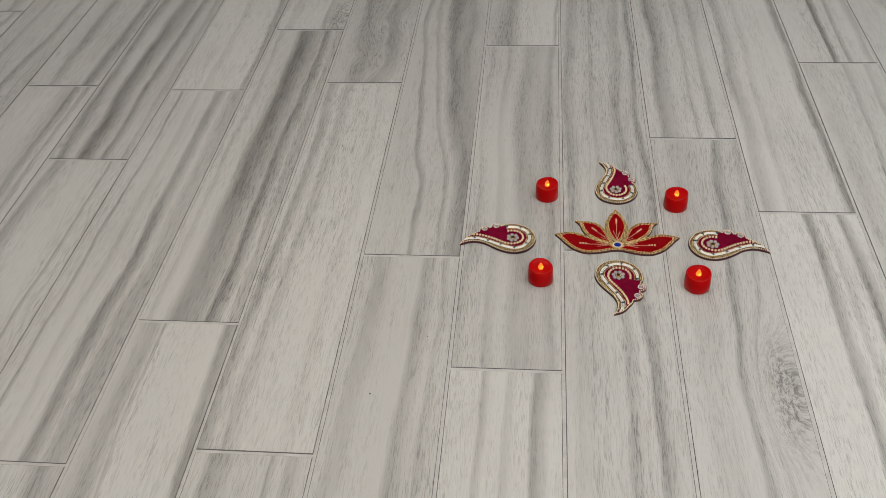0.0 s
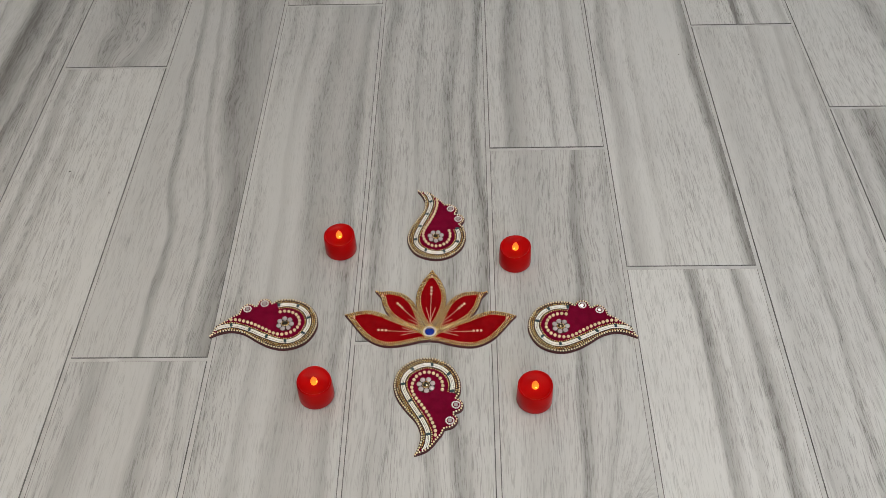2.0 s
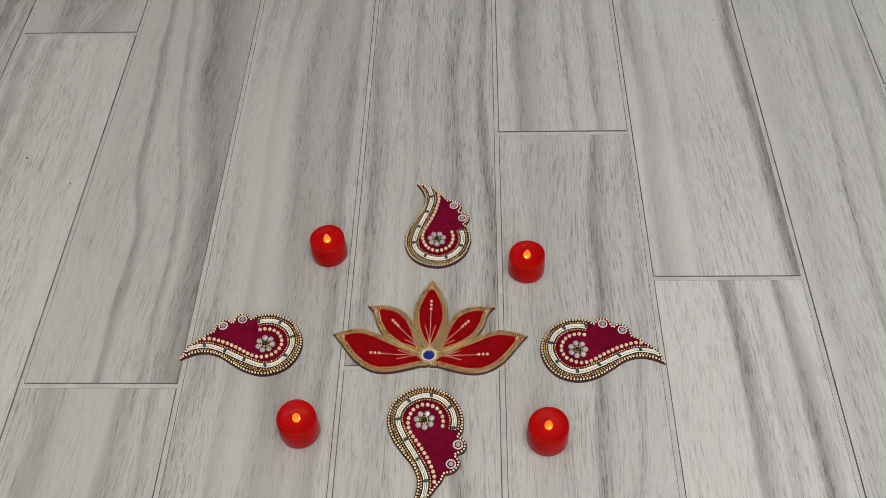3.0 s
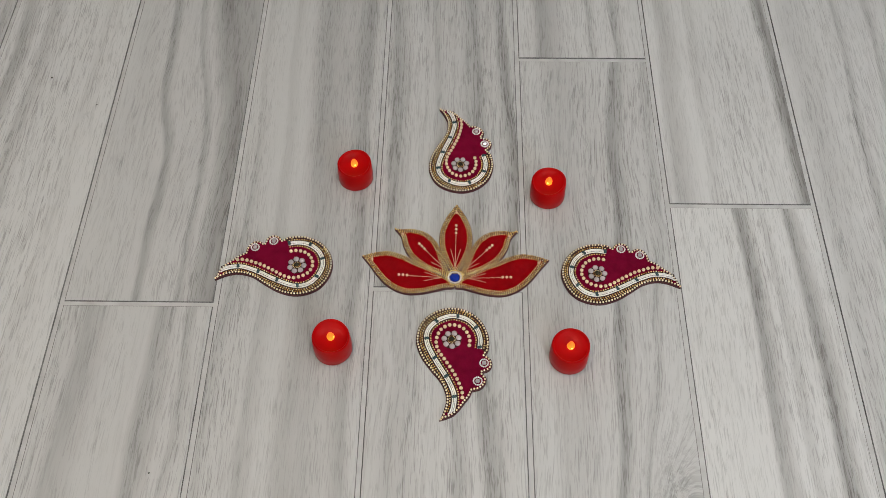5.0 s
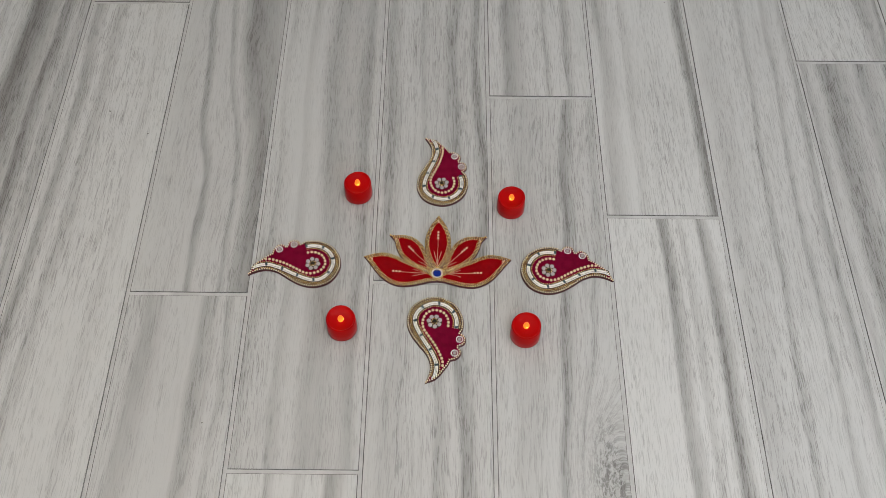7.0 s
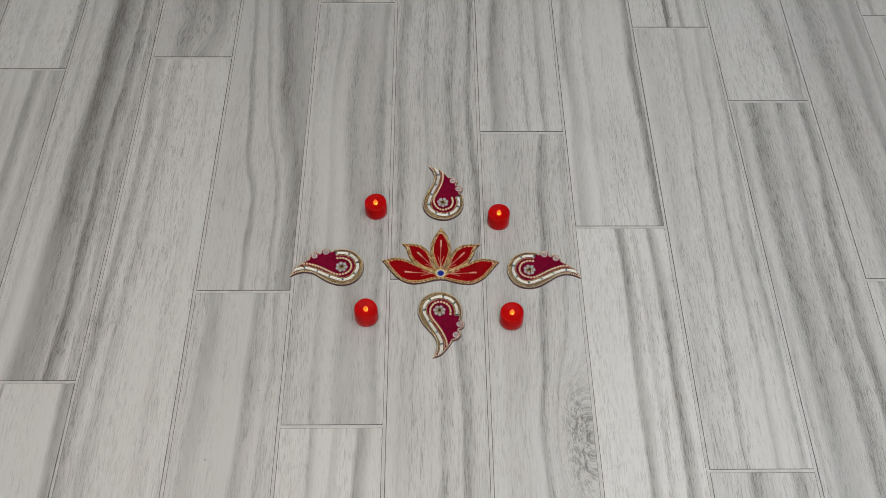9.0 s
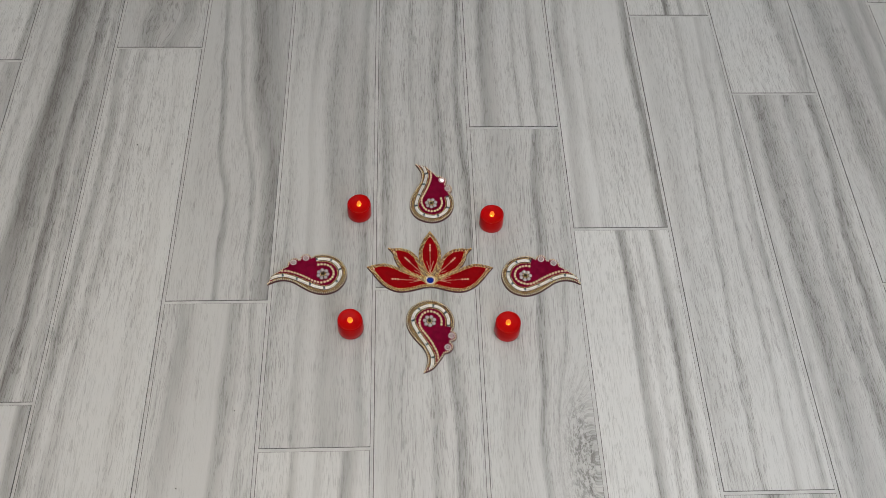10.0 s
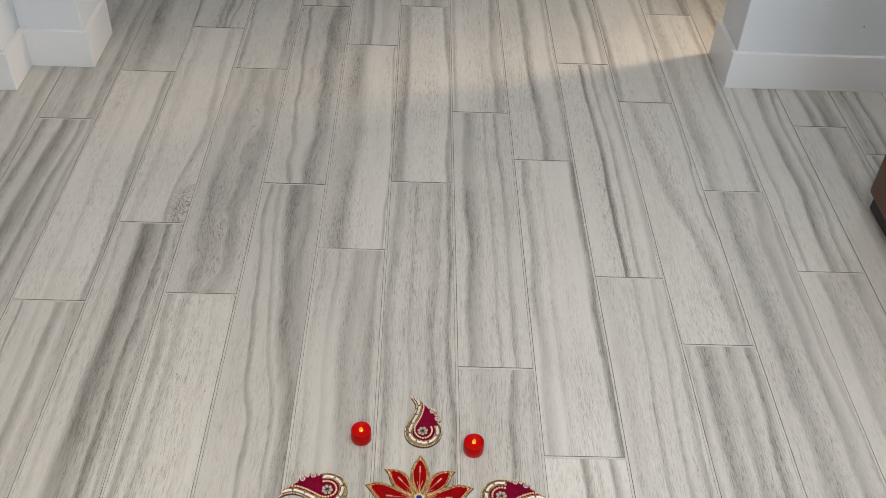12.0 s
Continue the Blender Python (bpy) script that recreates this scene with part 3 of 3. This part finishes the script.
copy_thing(left_hand, pose(0.1512, 0.0176, 0, 0, 0, -10.3))
right_hand.matrix_basis = pose(0.0114, 0.1556, 0, 0, 0, 106.7)
copy_thing(right_hand, pose(-0.1545, 0.0242, 0, 0, 0, 191.8))


# ---- lotus ornament ----
def lotus():
    root = tagged(new("lotus_ornament"), "red velvet lotus ornament with gold beaded petals and blue centre jewel", "ornament")
    root.matrix_basis = pose(0.0068, 0.0107, 0, 0, 0, -0.9)
    Z = 0.0036

    def both(p, flip):
        return [(-x if flip else x, y) for x, y in p]

    mid = [(0, 2), (8, 14), (14, 28), (17.2, 43), (16.4, 58), (11.5, 73), (5, 84.5), (0, 92)]
    centre = np.vstack([smooth_line(mid, 10), smooth_line(both(mid, True), 10)[::-1][1:-1]]) * MM
    up2 = [(4, 3), (11, 22), (17.5, 39.5), (24, 49), (33, 56.2), (46, 59.5), (56, 58.8), (64.5, 59.5)]
    lo2 = [(64.5, 59.5), (57.5, 50), (54.5, 39), (49, 27.5), (40, 17.5), (28, 9.5), (15, 4.5), (4, 3)]
    up3 = [(4, 1), (17, 8.5), (31, 16), (42, 21), (54, 27), (68, 31.2), (82, 29.6), (96.2, 24.8)]
    lo3 = [(96.2, 24.8), (88, 14.5), (80.5, 4), (71, -7), (60, -14.8), (48, -18.8), (34, -18.2), (20, -14.8), (9, -11.5), (0.4, -10), (0.4, 1), (4, 1)]
    petals = [("centre", centre)]
    for flip in (False, True):
        for u, l in ((up2, lo2), (up3, lo3)):
            loop = np.vstack([smooth_line(both(u, flip), 10)[:-1], smooth_line(both(l, flip), 10)[:-1]]) * MM
            petals.append(("side", loop[::-1] if not flip else loop))
    # layered petals: the outer pair lies lowest
    order = [petals[2], petals[4], petals[1], petals[3], petals[0]]
    for k, (nm, loop) in enumerate(order):
        c = loop.mean(0)
        area2 = np.sum(loop[:, 0] * np.roll(loop[:, 1], -1) - np.roll(loop[:, 0], -1) * loop[:, 1])
        inw = 1 if area2 > 0 else -1
        z = Z + 0.00022 * (k // 2)
        pet = under("petal", slab("petal", loop, 0.0002, z - 0.0005, EDGE), root, "pointed petal on dark board")
        under("velvet", slab("velvet", inset(loop, 0.0042, inw), z - 0.0005, z, RED), pet, "deep red velvet")
        a = beads(offset(loop, inw * 0.0013, True), 0.00086, 0.0023, z + 0.0004, closed=True)
        b = beads(offset(loop, inw * 0.0050, True), 0.00082, 0.0023, z + 0.0004, loop, 0.0042, closed=True)
        tagged(under("gold_beading", many("gold_beading", a + b, GOLD), pet, "double row of fine gold beads"), kind="stuff")
        zig = []
        pts, ang = even(offset(loop, inw * 0.0031, True), 0.0023, True)
        for (x, y), t in zip(pts, ang):
            if clear_of((x, y), loop, 0.0022):
                zig.append((x, y, z + 0.0004, 0.0011, 0.00060, 0.0007, t + 1.15))
        tagged(under("gold_stitching", many("gold_stitching", zig, GOLD), pet, "slanted gold stitches"), kind="stuff")
        # strands, pearls and the pearl at the tip
        far = loop[np.argmax(np.linalg.norm(loop, axis=1))]
        aim = {0: (55, 2.5), 1: (-55, 2.5), 2: (36.5, 39), 3: (-36.5, 39), 4: (0, 62)}[k]
        d = np.array(aim, float) / np.linalg.norm(aim)
        n = np.array((-d[1], d[0]))
        reach = np.linalg.norm(aim) * MM
        strands = []
        for w, l in ((0.0, 0.86), (0.0052, 0.56), (-0.0052, 0.56)):
            line = np.array([d * (0.012 + (reach * l - 0.012) * q) + n * w * q ** 1.3 for q in np.linspace(0, 1, 14)])
            strands += beads(line, 0.00042, 0.0009, z + 0.0003, loop, 0.0056)
        tagged(under("strand_work", many("strand_work", strands, PINK_PEARL), pet, "thin peach-gold bead strands"), kind="stuff")
        pearl = many("pearl", [(0, 0, 0.0012, 0.0015, 0.0015, 0.0014, 0)], PINK_PEARL, FINE)
        for q in (0.88, 0.955, 1.03):
            x, y = d * reach * q
            under("pearl", pearl, pet, "", Matrix.Translation((x, y, z)))
        x, y = far + (c - far) / np.linalg.norm(c - far) * 0.0118
        under("pearl", pearl, pet, "", Matrix.Translation((x, y, z)))
    seat = under("jewel_setting", many("jewel_setting", [(0.0064 * math.cos(k * math.pi / 10), 0.0064 * math.sin(k * math.pi / 10), 0.0018, 0.0011, 0.0011, 0.0012, 0) for k in range(20)], WHITE_BEAD), root,
                 "ring of white beads", Matrix.Translation((0, 0, Z + 0.0006)))
    filler = [(r * math.cos(a), r * math.sin(a), 0.0004, 0.0008, 0.0008, 0.0008, 0) for r, n in ((0.0079, 30), (0.0095, 36)) for a in (2 * math.pi * k / n for k in range(n)) if r < 0.009 or abs(math.sin(a)) > 0.2 and a < math.pi]
    tagged(under("gold_filling", many("gold_filling", filler, GOLD), root, "dense gold beads round the centre", Matrix.Translation((0, 0, Z + 0.0003))), kind="stuff")
    bm = bmesh.new()
    for r, z in ((0.0048, 0.0), (0.0050, 0.0016), (0.0028, 0.0031)):
        for k in range(12):
            a = 2 * math.pi * (k + (0.5 if z > 0.003 else 0)) / 12
            bm.verts.new((r * math.cos(a), r * math.sin(a), z))
    bmesh.ops.convex_hull(bm, input=bm.verts[:])
    under("blue_jewel", from_bm("blue_jewel", bm, BLUE), seat, "faceted deep blue jewel")
    return root


lotus()


# ---- sofa at the edge of the room ----
def sofa():
    root = tagged(new("sofa"), "brown leather sofa on a low black plinth", "sofa")
    root.matrix_basis = pose(1.100, 0.868, 0)
    under("plinth", box("plinth", 0, -1.9, 0, 0.9, 0, 0.040, material=PLINTH, bevel=0.004), root, "low black plinth")
    under("body", box("body", -0.014, -1.895, 0.040, 0.9, 0.012, 0.30, material=LEATHER, bevel=0.014, segments=3), root, "brown leather frame")
    for y in (-1.895, -0.204):
        under("arm", box("arm", -0.012, y, 0.30, 0.9, y + 0.2, 0.60, material=LEATHER, bevel=0.05, segments=4), root)
    under("backrest", box("backrest", 0.68, -1.69, 0.30, 0.9, -0.206, 0.80, material=LEATHER, bevel=0.05, segments=4), root)
    for y in (-1.69, -0.947):
        under("seat_cushion", box("seat_cushion", 0.02, y, 0.30, 0.675, y + 0.738, 0.44, material=LEATHER, bevel=0.04, segments=4), root)


sofa()

# ---- crumbs on the floor, a nail hole in the wall ----
crumbs = [(-0.470, 0.283, 0.0011), (-0.408, 0.242, 0.0008), (-0.267, -0.195, 0.0008), (-0.333, -0.304, 0.0009), (0.36, 0.52, 0.0007), (-0.62, 0.05, 0.0007)]
specks = many("floor_specks", [(x, y, r * 0.5, r * 1.3, r, r * 0.6, x * 9) for x, y, r in crumbs], DARK_STONE, BALL)
tagged(new("floor_specks", specks), "a few tiny dark crumbs scattered on the tile floor", "crumbs", "", "stuff")
under("nail_hole", many("nail_hole", [(1.208, YW, 0.199, 0.0022, 0.0012, 0.0022, 0)], DARK_STONE, FINE), bpy.data.objects["wall_north"])

# ---- plank tiles ----
PHASE = {-6: 0.23, -5: 0.4768, -4: 0.7365, -3: 0.508, -2: 0.896, -1: 0.663, 0: 0, 1: 0.3178, 2: 0.1065, 3: 0.592, 4: 0.394, 5: 0.916, 6: 0.627, 7: 0.30}
LOOKS = {}


def grain(c, k, streaks, tone, swirl, *veins):
    """How plank k of column c looks: streaks, tone and swirl, then its veins as centre, half width, strength and slant."""
    LOOKS[c, k] = (streaks, tone, swirl), veins


grain(0, -1, 0.6, 0.482, 0.10, (0.30, 0.09, 0.45, -0.2), (0.05, 0.06, 0.30, 0.1), (-0.30, 0.14, 0.18, 0.0))
grain(0, 0, 0.6, 0.478, 0.04, (-0.42, 0.10, 0.40, 0.05), (0.22, -0.10, 0.32, 0.1), (0.43, -0.06, 0.45, 0.0), (-0.12, 0.05, 0.22, 0.0))
grain(0, 1, 0.3, 0.55, 0.03, (-0.34, -0.17, 0.55, 0.0), (0.43, 0.10, 0.55, 0.0))
grain(1, -2, 0.5, 0.52, 0.05, (-0.2, 0.1, 0.4, 0.0), (0.3, 0.08, 0.4, 0.0))
grain(1, -1, 0.35, 0.482, 0.14, (0.12, 0.08, 0.45, 0.12), (-0.25, 0.20, 0.20, 0.0), (0.38, -0.05, 0.22, 0.15))
grain(1, 0, 0.5, 0.5, 0.06, (-0.30, 0.15, 0.60, 0.06), (0.26, 0.06, 0.40, 0.0), (0.05, 0.05, 0.28, 0.0))
grain(1, 1, 0.4, 0.53, 0.04, (0.34, 0.12, 0.45, 0.0), (-0.40, 0.06, 0.40, 0.0))
grain(2, -1, 0.15, 0.55, 0.02, (-0.07, 0.08, 0.62, 0.03), (0.27, 0.08, 0.64, 0.03), (0.10, 0.05, 0.25, 0.0))
grain(2, 0, 0.2, 0.53, 0.04, (0.445, -0.07, 0.90, 0.02), (-0.38, 0.09, 0.45, 0.05), (-0.15, 0.06, 0.20, 0.1))
grain(2, 1, 0.3, 0.53, 0.04, (-0.02, 0.12, 0.60, -0.1), (0.45, -0.06, 0.45, 0.0))
grain(3, -2, 0.4, 0.50, 0.03, (-0.10, 0.12, 0.55, 0.0), (0.28, 0.10, 0.50, 0.0))
grain(3, -1, 0.25, 0.51, 0.05, (0.44, -0.06, 0.42, 0.06), (-0.06, 0.05, 0.30, 0.18), (0.20, 0.05, 0.30, 0.12), (-0.38, 0.14, 0.18, 0.0))
grain(3, 0, 0.25, 0.53, 0.04, (-0.05, 0.06, 0.80, 0.05), (0.14, 0.05, 0.50, 0.05), (0.43, -0.06, 0.45, 0.0))
grain(3, 1, 0.4, 0.51, 0.06, (0.08, 0.12, 0.65, 0.0), (0.40, 0.08, 0.55, 0.0))
grain(4, -1, 0.5, 0.485, 0.05, (-0.28, 0.20, 0.52, 0.10), (0.06, 0.14, 0.40, 0.10), (0.32, 0.10, 0.55, 0.10), (-0.46, 0.05, 0.3, 0.0))
grain(4, 0, 0.1, 0.525, 0.16, (0.02, 0.16, 0.34, -0.75), (0.47, -0.04, 0.55, 0.0))
grain(4, 1, 0.3, 0.53, 0.04, (-0.44, 0.08, 0.60, 0.0), (0.34, 0.12, 0.38, 0.0))
grain(5, -1, 0.5, 0.475, 0.05, (-0.20, 0.20, 0.38, 0.05), (0.20, 0.12, 0.42, 0.05), (0.42, 0.07, 0.35, 0.0))
grain(5, 0, 0.3, 0.525, 0.04, (-0.32, 0.16, 0.40, 0.0), (0.43, -0.08, 0.60, 0.0), (0.05, 0.06, 0.2, 0.0))
grain(5, -2, 0.5, 0.51, 0.04, (0.1, 0.1, 0.5, 0.0), (-0.35, 0.08, 0.35, 0.0))
grain(6, -1, 0.4, 0.505, 0.04, (-0.20, 0.12, 0.42, 0.05), (0.30, 0.12, 0.38, 0.05))
grain(6, 0, 0.3, 0.525, 0.04, (0.10, 0.12, 0.65, 0.0), (0.36, 0.06, 0.50, 0.0), (-0.30, 0.06, 0.35, 0.0))
grain(7, 0, 0.3, 0.51, 0.04, (0.02, 0.20, 0.50, 0.0), (0.40, 0.06, 0.40, 0.0))
grain(-1, -2, 0.3, 0.512, 0.03, (0.28, 0.09, 0.70, 0.0), (-0.20, 0.05, 0.40, 0.0), (0.02, 0.06, 0.28, 0.0))
grain(-1, -1, 0.5, 0.468, 0.03, (0.06, 0.22, 0.34, 0.0), (0.38, -0.10, 0.38, 0.0), (-0.20, 0.06, 0.26, 0.0), (-0.42, 0.05, 0.2, 0.0))
grain(-1, 0, 0.15, 0.545, 0.02, (-0.16, -0.34, 0.52, 0.0), (0.475, -0.03, 0.50, 0.0))
grain(-2, -2, 0.45, 0.46, 0.04, (0.10, 0.10, 0.45, 0.0), (-0.36, 0.12, 0.38, 0.0), (0.30, 0.05, 0.25, 0.0))
grain(-2, -1, 0.7, 0.455, 0.16, (-0.22, 0.05, 0.55, -0.3), (0.24, 0.26, 0.60, -0.40), (0.40, -0.14, 0.52, -0.25), (0.02, 0.05, 0.35, -0.45))
grain(-2, 0, 0.6, 0.475, 0.26, (-0.22, 0.06, 0.55, -0.2), (0.20, 0.22, 0.50, 0.0))
grain(-3, -2, 0.4, 0.478, 0.05, (-0.34, 0.14, 0.45, 0.0), (0.10, 0.04, 0.40, 0.1), (0.32, 0.12, 0.28, 0.0))
grain(-3, -1, 0.2, 0.515, 0.03, (-0.44, 0.08, 0.48, 0.05), (-0.24, 0.10, 0.28, 0.05), (0.22, 0.10, 0.14, 0.0))
grain(-3, 0, 0.9, 0.465, 0.36, (0.20, 0.14, 0.45, 0.2), (-0.15, 0.22, 0.36, 0.0))
grain(-4, -2, 0.2, 0.51, 0.03, (-0.30, -0.22, 0.48, 0.0), (0.42, 0.10, 0.65, 0.0), (-0.20, 0.03, 0.4, 0.0))
grain(-4, -1, 0.3, 0.495, 0.04, (-0.10, 0.24, 0.78, 0.05), (0.20, 0.10, 0.70, 0.05), (0.38, 0.10, 0.30, 0.0), (-0.40, 0.05, 0.25, 0.0))
grain(-4, 0, 0.2, 0.545, 0.10, (0.32, 0.10, 0.35, -0.2), (-0.30, 0.12, 0.18, 0.0))
grain(-5, -2, 0.4, 0.49, 0.03, (0.28, 0.20, 0.48, 0.0), (-0.20, 0.05, 0.35, 0.0))
grain(-5, -1, 0.3, 0.495, 0.03, (0.12, 0.09, 0.75, 0.0), (0.36, 0.20, 0.42, 0.0), (-0.36, 0.03, 0.50, 0.0), (-0.12, 0.06, 0.25, 0.0))
grain(-5, 0, 0.15, 0.55, 0.03, (0.40, 0.10, 0.52, 0.0), (-0.10, 0.08, 0.18, 0.0))
grain(-6, -1, 0.25, 0.505, 0.03, (-0.38, 0.11, 0.52, 0.0), (0.30, 0.03, 0.45, 0.0))
grain(-6, 0, 0.5, 0.48, 0.05, (-0.08, 0.16, 0.75, 0.1), (0.20, 0.07, 0.60, 0.1), (-0.40, 0.10, 0.48, 0.0), (0.40, 0.05, 0.3, 0.0))
grain(-6, 1, 0.6, 0.48, 0.05, (-0.10, 0.20, 0.45, 0.0), (0.35, 0.10, 0.40, 0.0))
grain(-7, 0, 0.5, 0.50, 0.05, (0.30, 0.12, 0.55, 0.0), (-0.20, 0.12, 0.38, 0.0))

# where a plank has a knot: 1 near its middle, 0.5 near its lower end
KNOTS = {(1, -1): 0.93, (-4, 0): 0.5}


def plank_mesh(w, l):
    """A tile with eased edges, their joint shade painted as a dark colour."""
    bm = box_bm(-w / 2, -l / 2, -0.008, w / 2, l / 2, 0.0)
    top = [e for e in bm.edges if all(v.co.z > -0.001 for v in e.verts)]
    bmesh.ops.bevel(bm, geom=top, offset=0.0010, segments=1, affect="EDGES", profile=0.5)
    for f in bm.faces:
        f.material_index = 0 if f.normal.z > 0.95 else 1
    me = from_bm("plank", bm, PLANK)
    me.materials.append(EDGE_SHADE)
    return me


cut = {}


def plank(c, k, y0, y1, dice, looks, veins):
    """One tile of column c between y0 and y1."""
    length = round(y1 - y0, 3)
    if length not in cut:
        cut[length] = plank_mesh(PITCH - JOINT, length - JOINT)
    ob = new("plank", cut[length])
    ob.parent = floor
    ob.location = (c * PITCH, (y0 + y1) / 2, dice.uniform(-0.0003, 0.0002))
    ob.rotation_euler = (dice.uniform(-0.0004, 0.0004), dice.uniform(-0.001, 0.001), dice.uniform(-0.0006, 0.0006))
    ob.color = looks
    for name, given in zip(VEINS, (*veins, *[(2.0, 0.1, 0.0, 0.0)] * 4)):
        ob[name] = given


dice = random.Random(7)
for c in range(-17, 30):
    phase = PHASE.get(c, dice.uniform(0, LONG))
    x = c * PITCH
    # how far the floor runs in this column
    low = Y0 if X0 - 0.05 < x < X1 + 0.05 else YB - 0.02
    high = 4.2 if x > 2.0 else YH
    for k in range(-5, 6):
        y0, y1 = phase + k * LONG, phase + (k + 1) * LONG
        usual = [(dice.uniform(-0.45, 0.45), dice.choice((0.05, 0.08, 0.12, -0.1, 0.2)), dice.uniform(0.25, 0.7), dice.uniform(-0.1, 0.1)) for _ in range(dice.choice((2, 3, 3)))]
        (s, t, w), veins = LOOKS.get((c, k), ((dice.uniform(0.2, 0.6), dice.uniform(0.46, 0.54), dice.choice((0.03, 0.05, 0.1, 0.25))), usual))
        y0, y1 = max(y0, low), min(y1, high)
        if y1 - y0 > 0.03:
            plank(c, k, y0, y1, dice, (s, t, w, KNOTS.get((c, k), 0.0)), veins)
